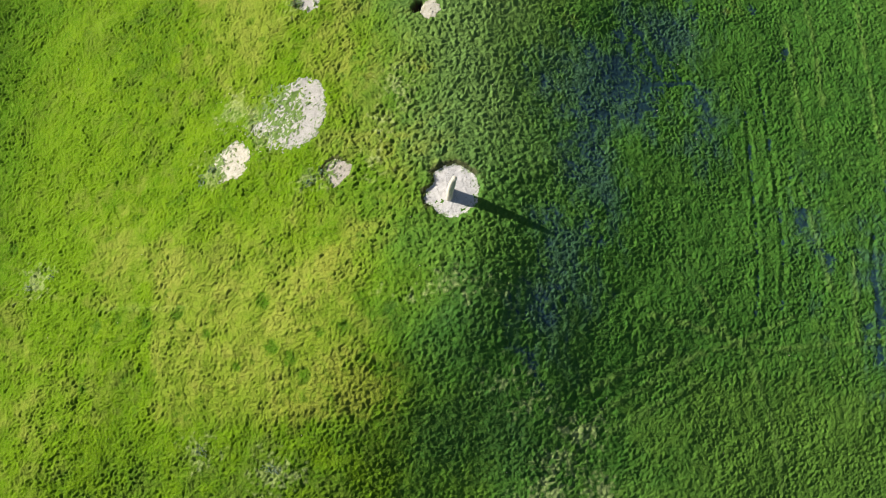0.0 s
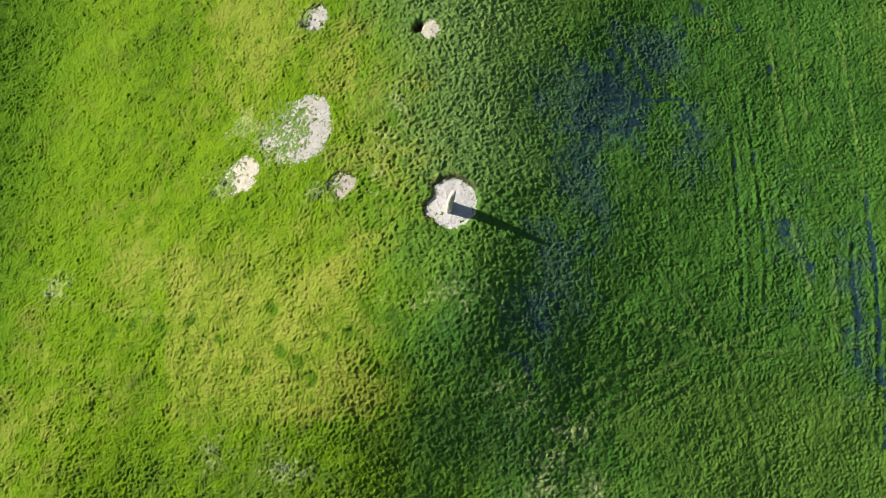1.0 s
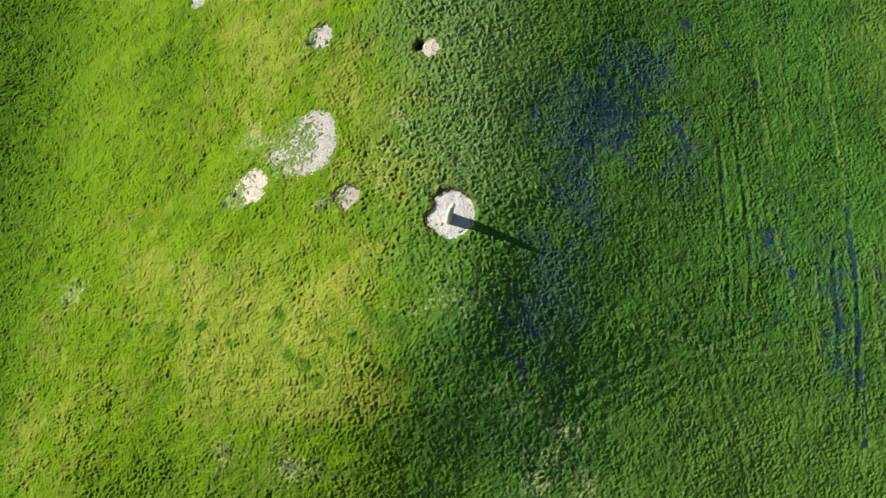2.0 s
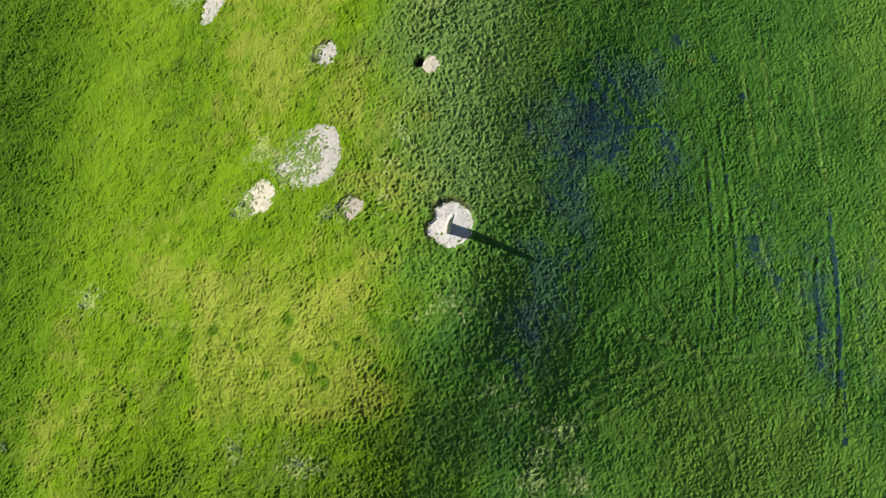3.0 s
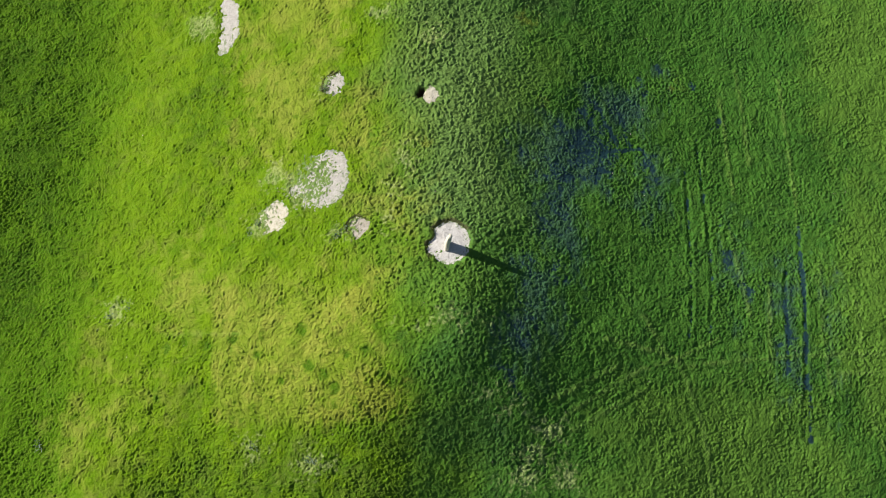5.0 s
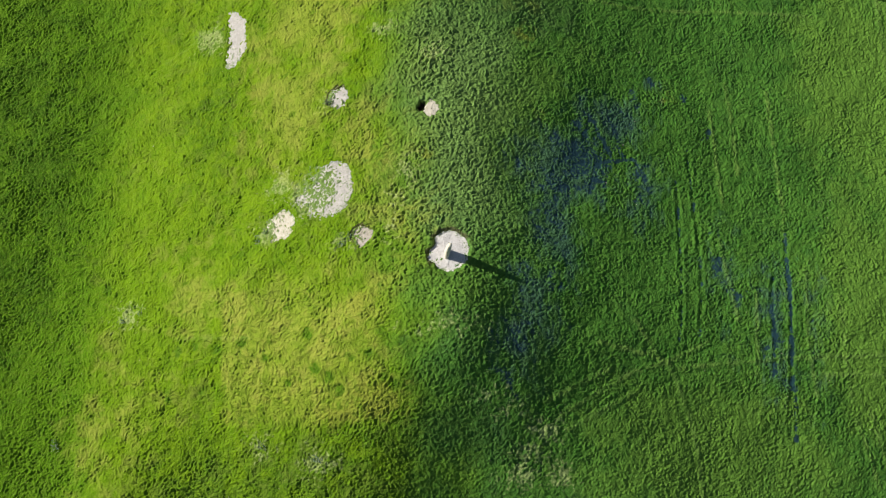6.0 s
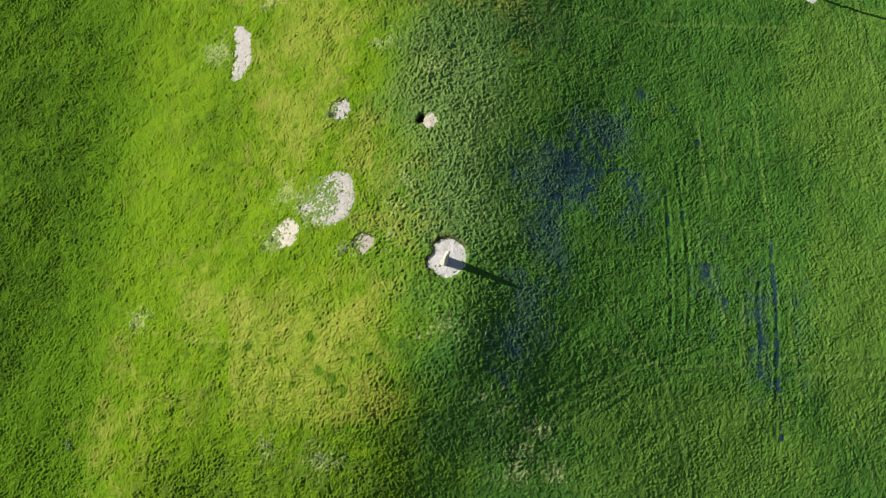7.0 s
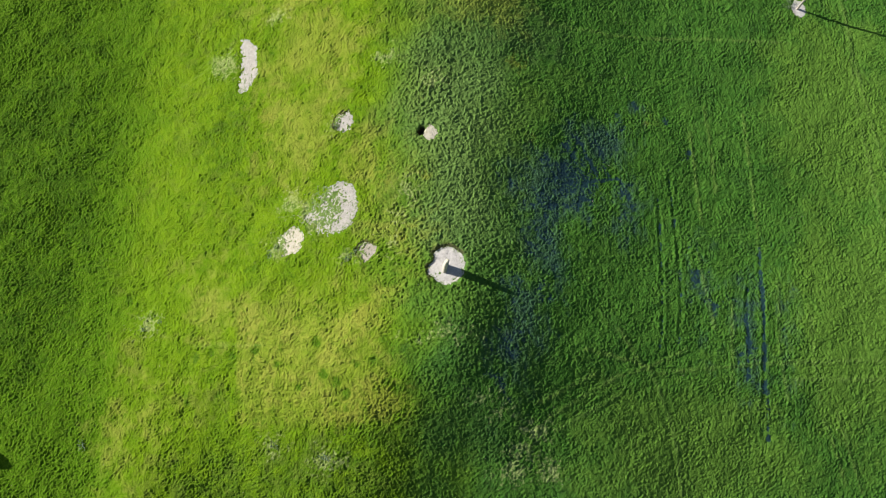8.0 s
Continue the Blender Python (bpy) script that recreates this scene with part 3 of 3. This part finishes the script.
def build_ground(step):
    xs, ys = lines(-49.5, 49.5, step), lines(-6.0, 50.0, step)
    gx, gy = np.meshgrid(xs, ys)
    x, y = gx.ravel(), gy.ravel()
    c = cover(x, y)
    z, c["water"] = ground_parts(x, y, c)
    c["earth_shade"] = earth_and_rim_shade(x, y)
    nx, ny = len(xs), len(ys)
    i = (np.arange(ny - 1)[:, None] * nx + np.arange(nx - 1)[None, :]).ravel()
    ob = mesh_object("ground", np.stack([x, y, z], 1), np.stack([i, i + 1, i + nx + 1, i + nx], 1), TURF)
    for key in SHOWN + ("earth_shade",):
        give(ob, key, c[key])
    return tagged(ob, "grazed green pasture over a long bank, hoof-marked and waterlogged in places", "pasture", kind="structure")


def build_grass(count):
    """Short blades in small tufts all over the pasture."""
    rng = np.random.default_rng(4)
    x, y = rng.uniform(-49.2, 49.2, count), rng.uniform(-5.8, 49.7, count)
    c = cover(x, y)
    z, c["water"] = ground_parts(x, y, c)
    keep = rng.random(count) < 0.85 - 0.75 * c["water"] - 0.30 * (1 - ramp(x + 2 * perlin(x, y, 2.0, 26), -8, -2))
    for which in PATCHES:
        here = near_patch(x, y, which)
        f = bare(x[here], y[here], which)
        keep[here] &= (f < rng.normal(0.0, 0.07, here.sum())) | (rng.random(here.sum()) < 0.8 * overgrown(x[here], y[here], which))
    keep &= np.hypot(x - HOLE[0], y - HOLE[1]) > 0.35
    x, y, z = x[keep], y[keep], z[keep]
    c = {key: v[keep] for key, v in c.items()}
    rim = np.zeros_like(x)
    for which in PATCHES:
        here = near_patch(x, y, which)
        rim[here] = np.maximum(rim[here], ramp(bare(x[here], y[here], which), -0.3, -0.02))
    # rim blades coloured paler, for tall grass that catches the sun
    c["dry"] = np.maximum(c["dry"], 0.45 * rim)
    n, blades = len(x), 5
    tall = (0.035 + 0.055 * rng.random(n)) * (1 + 0.5 * c["rough"] + 0.8 * rim) * (1 - 0.25 * c["dry"])
    turn = rng.random((n, blades)) * 2 * math.pi
    reach = tall[:, None] * (0.25 + 0.6 * rng.random((n, blades)))
    up = tall[:, None] * (0.5 + 0.5 * rng.random((n, blades)))
    cropped = ramp(x, -36, -30) * (1 - ramp(x, -7, -1))
    up = up * (1 - 0.45 * cropped[:, None])
    wide = (0.014 + 0.016 * rng.random((n, blades))) * (1 - 0.3 * cropped[:, None])
    off = rng.normal(0, 0.075, (n, blades, 2))
    ct, st = np.cos(turn), np.sin(turn)
    bx, by, bz = x[:, None] + off[..., 0], y[:, None] + off[..., 1], z[:, None] - 0.012 + 0 * ct
    a = np.stack([bx - st * wide, by + ct * wide, bz], -1)
    b = np.stack([bx + st * wide, by - ct * wide, bz], -1)
    d = np.stack([bx + ct * reach, by + st * reach, bz + up], -1)
    verts = np.stack([a, b, d], 2).reshape(-1, 3)
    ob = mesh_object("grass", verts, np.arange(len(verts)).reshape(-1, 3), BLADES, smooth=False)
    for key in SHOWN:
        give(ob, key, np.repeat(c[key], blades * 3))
    return tagged(ob, "short grazed grass, green to yellow, in uneven tufts", "grass", kind="stuff")


def build_patch(which, mat, label, pebbles):
    cx, cy, rx, ry = PATCHES[which][:4]
    r, step = max(rx, ry) * 1.5 + 0.3, 0.05
    xs = np.arange(cx - r, cx + r, step)
    ys = np.arange(cy - r, cy + r, step)
    gx, gy = np.meshgrid(xs, ys)
    x, y = gx.ravel(), gy.ravel()
    f = bare(x, y, which)
    z = ground_height(x, y) + 0.016 + 0.012 * perlin(x, y, 0.17, 91) + 0.02 * perlin(x, y, 0.6, 92)
    z = np.where(f < 0.06, z - 0.05, z)
    nx, ny = len(xs), len(ys)
    i = (np.arange(ny - 1)[:, None] * nx + np.arange(nx - 1)[None, :]).ravel()
    quads = np.stack([i, i + 1, i + nx + 1, i + nx], 1)
    quads = quads[(f[quads] > 0.02).all(1)]
    used = np.unique(quads)
    again = np.zeros(nx * ny, dtype=np.int64)
    again[used] = np.arange(len(used))
    ob = mesh_object("bare_patch", np.stack([x, y, z], 1)[used], again[quads], mat)
    thin = 1 - ramp(f + 0.25 * perlin(x, y, 0.13, 93) + 0.2 * perlin(x, y, 0.3, 94), 0.0, 0.2)
    give(ob, "grown", np.maximum(0.8 * thin, overgrown(x, y, which))[used])
    tagged(ob, label, "bare ground", "bare patches in the pasture", "structure")
    # loose stones
    rng = np.random.default_rng(len(which) * 7 + pebbles)
    inner = used[f[used] > 0.12]
    spots = rng.choice(inner, pebbles // 2)
    vs, fs = [], []
    octa = np.array([(1, 0, 0), (0, 1, 0), (-1, 0, 0), (0, -1, 0), (0, 0, 1), (0, 0, -1)], dtype=float)
    tris = np.array([(0, 1, 4), (1, 2, 4), (2, 3, 4), (3, 0, 4), (1, 0, 5), (2, 1, 5), (3, 2, 5), (0, 3, 5)])
    for k, q in enumerate(spots):
        size = 0.012 + 0.04 * rng.random() ** 3
        shape = octa * size * rng.uniform(0.6, 1.2, (6, 1)) * (1, 1, 0.7)
        ang = rng.random() * 6.28
        rot = np.array([(math.cos(ang), -math.sin(ang), 0), (math.sin(ang), math.cos(ang), 0), (0, 0, 1)])
        vs.append(shape @ rot.T + (x[q] + rng.normal(0, 0.02), y[q] + rng.normal(0, 0.02), z[q] + size * 0.25))
        fs.append(tris + 6 * k)
    pile = mesh_object("pebbles", np.concatenate(vs), np.concatenate(fs), mat, ob)
    tagged(pile, "small loose pale stones", kind="stuff")
    return ob


def standing_stone(spot, width, thick, height, turn, lean, label, seed, narrow=0.45, cap=0.86):
    """An upright slab that narrows towards a rounded top, set into the ground."""
    bm = bmesh.new()
    rings, around = 18, 24
    shift = Vector((seed * 3.7, seed * 1.3, seed * 2.1))
    rows = []
    for r in range(rings + 1):
        u = r / rings
        z = -0.25 + (height + 0.25) * u
        k = 1 - (1 - narrow) * u ** 1.25
        if u > cap:
            k *= math.sqrt(max(1 - ((u - cap) / (1.005 - cap)) ** 2, 0.03))
        row = []
        for a in range(around):
            ang = 2 * math.pi * a / around
            c, s = math.cos(ang), math.sin(ang)
            px = math.copysign(abs(c) ** 0.65, c) * thick / 2 * (0.55 + 0.45 * k)
            py = math.copysign(abs(s) ** 0.65, s) * width / 2 * k
            if u > cap:
                px *= k / (1 - (1 - narrow) * u ** 1.25) * 0.5 + 0.5
            q = Vector((px, py, z))
            bump = noise.noise(q * 1.6 + shift) * 0.11 + noise.noise(q * 5 + shift) * 0.035
            q += Vector((c, s, 0.25)) * bump * (0.4 + 0.6 * k)
            q += Vector((lean[0], lean[1], 0)) * u * u
            row.append(bm.verts.new(q))
        rows.append(row)
    for lower, upper in zip(rows, rows[1:]):
        for a in range(around):
            b = (a + 1) % around
            bm.faces.new((lower[a], lower[b], upper[b], upper[a]))
    bm.faces.new(rows[-1])
    bm.faces.new(rows[0][::-1])
    ob = part("standing_stone", bm, STONE)
    ob.matrix_world = pose(spot[0], spot[1], height_at(*spot), 0, 0, turn)
    return tagged(ob, label, "standing stone")


def height_at(x, y):
    return float(ground_height(np.array([float(x)]), np.array([float(y)]))[0])


def wooden_pole(spot, height, radius):
    bm = bmesh.new()
    rows = []
    for r in range(11):
        u = r / 10
        rad = radius * (1 - 0.25 * u)
        rows.append([bm.verts.new((rad * math.cos(a * math.pi / 7) + 0.02 * math.sin(3 * u), rad * math.sin(a * math.pi / 7), -0.4 + (height + 0.4) * u)) for a in range(14)])
    for lower, upper in zip(rows, rows[1:]):
        for a in range(14):
            b = (a + 1) % 14
            bm.faces.new((lower[a], lower[b], upper[b], upper[a]))
    top = bm.verts.new((0.02, 0, height + 0.06))
    for a in range(14):
        bm.faces.new((rows[-1][a], rows[-1][(a + 1) % 14], top))
    ob = part("wooden_pole", bm, WOOD)
    ob.matrix_world = pose(spot[0], spot[1], height_at(*spot))
    return tagged(ob, "tall slender weathered wooden pole standing in the pasture", "pole")


build_ground(0.07)
build_grass(170000)
build_patch("main", GRAVEL, "pale trodden gravel round the foot of the standing stone", 420)
build_patch("wide", STONY, "pale stony bare patch half grown over with grass", 420)
build_patch("cream", CREAM, "cream sandy bare patch in the turf", 240)
build_patch("worn", SOIL, "small brown-grey worn patch in the turf", 120)
build_patch("crescent", STONY, "crescent-shaped pale gravel scar in the turf", 260)
build_patch("scrape", STONY, "small pale stony scrape in the turf", 130)
build_patch("burrow", CREAM, "pale spoil thrown out beside a dark burrow", 110)
build_patch("pole", GRAVEL, "pale trodden ground round the foot of the pole", 110)
standing_stone((0.40, 15.3), 0.94, 0.42, 2.52, -12, (0.24, 0.08), "tall narrow lichen-grey standing stone in a gravel patch", 1)
standing_stone((-46.9, 1.6), 2.0, 0.8, 3.3, -20, (0, 0), "broad upright standing stone on the open pasture", 2, 0.9, 0.38)
wooden_pole((37.77, 44.72), 8.0, 0.13)


def pale_stones(count):
    """Small white stones and droppings strewn about the pasture."""
    rng = np.random.default_rng(12)
    x, y = rng.uniform(-44, 44, count), rng.uniform(-5, 46, count)
    close = count // 4
    x[:close], y[:close] = rng.normal(-13.6, 1.5, close), rng.normal(21.6, 1.2, close)
    z = ground_height(x, y)
    octa = np.array([(1, 0, 0), (0, 1, 0), (-1, 0, 0), (0, -1, 0), (0, 0, 0.8), (0, 0, -0.8)])
    tris = np.array([(0, 1, 4), (1, 2, 4), (2, 3, 4), (3, 0, 4), (1, 0, 5), (2, 1, 5), (3, 2, 5), (0, 3, 5)])
    size = 0.02 + 0.035 * rng.random(count) ** 3
    verts = octa[None] * size[:, None, None] * rng.uniform(0.6, 1.3, (count, 6, 1)) + np.stack([x, y, z + 0.05], 1)[:, None]
    faces = tris[None] + 6 * np.arange(count)[:, None, None]
    ob = mesh_object("small_stones", verts.reshape(-1, 3), faces.reshape(-1, 3), CREAM)
    return tagged(ob, "small pale stones scattered in the grass", "stones", kind="stuff")


pale_stones(300)


def weed_clump(spot, size, seed, label):
    """A low rosette of broad leaves."""
    rng = random.Random(seed)
    bm = bmesh.new()
    for i in range(60):
        ang = rng.random() * 2 * math.pi
        far = size * rng.random() ** 0.6 * (0.7 + 0.5 * math.sin(2 * ang + seed))
        c, s = math.cos(ang), math.sin(ang)
        base = Vector((c * far, s * far, 0.03))
        ang += rng.uniform(-1.2, 1.2)
        c, s = math.cos(ang), math.sin(ang)
        long = size * rng.uniform(0.18, 0.34)
        wide = long * rng.uniform(0.2, 0.32)
        rise = rng.uniform(0.05, 0.22)
        side = Vector((-s, c, 0)) * wide
        mid = base + Vector((c, s, 0)) * long * 0.5 + Vector((0, 0, rise))
        tip = base + Vector((c, s, 0)) * long + Vector((0, 0, rise * 0.6))
        v = [bm.verts.new(p) for p in (base, mid + side, tip, mid - side, mid + Vector((0, 0, -0.015)))]
        bm.faces.new((v[0], v[1], v[4]))
        bm.faces.new((v[1], v[2], v[4]))
        bm.faces.new((v[2], v[3], v[4]))
        bm.faces.new((v[3], v[0], v[4]))
    ob = part("weed_clump", bm, WEED)
    ob.matrix_world = pose(spot[0], spot[1], height_at(*spot))
    return tagged(ob, label, "weed", "weeds in the pasture", "stuff")


for k, (wx, wy, size) in enumerate(WEEDS):
    weed_clump((wx, wy), size, 40 + k, "low clump of dark blue-green broad-leaved weeds in the grass")
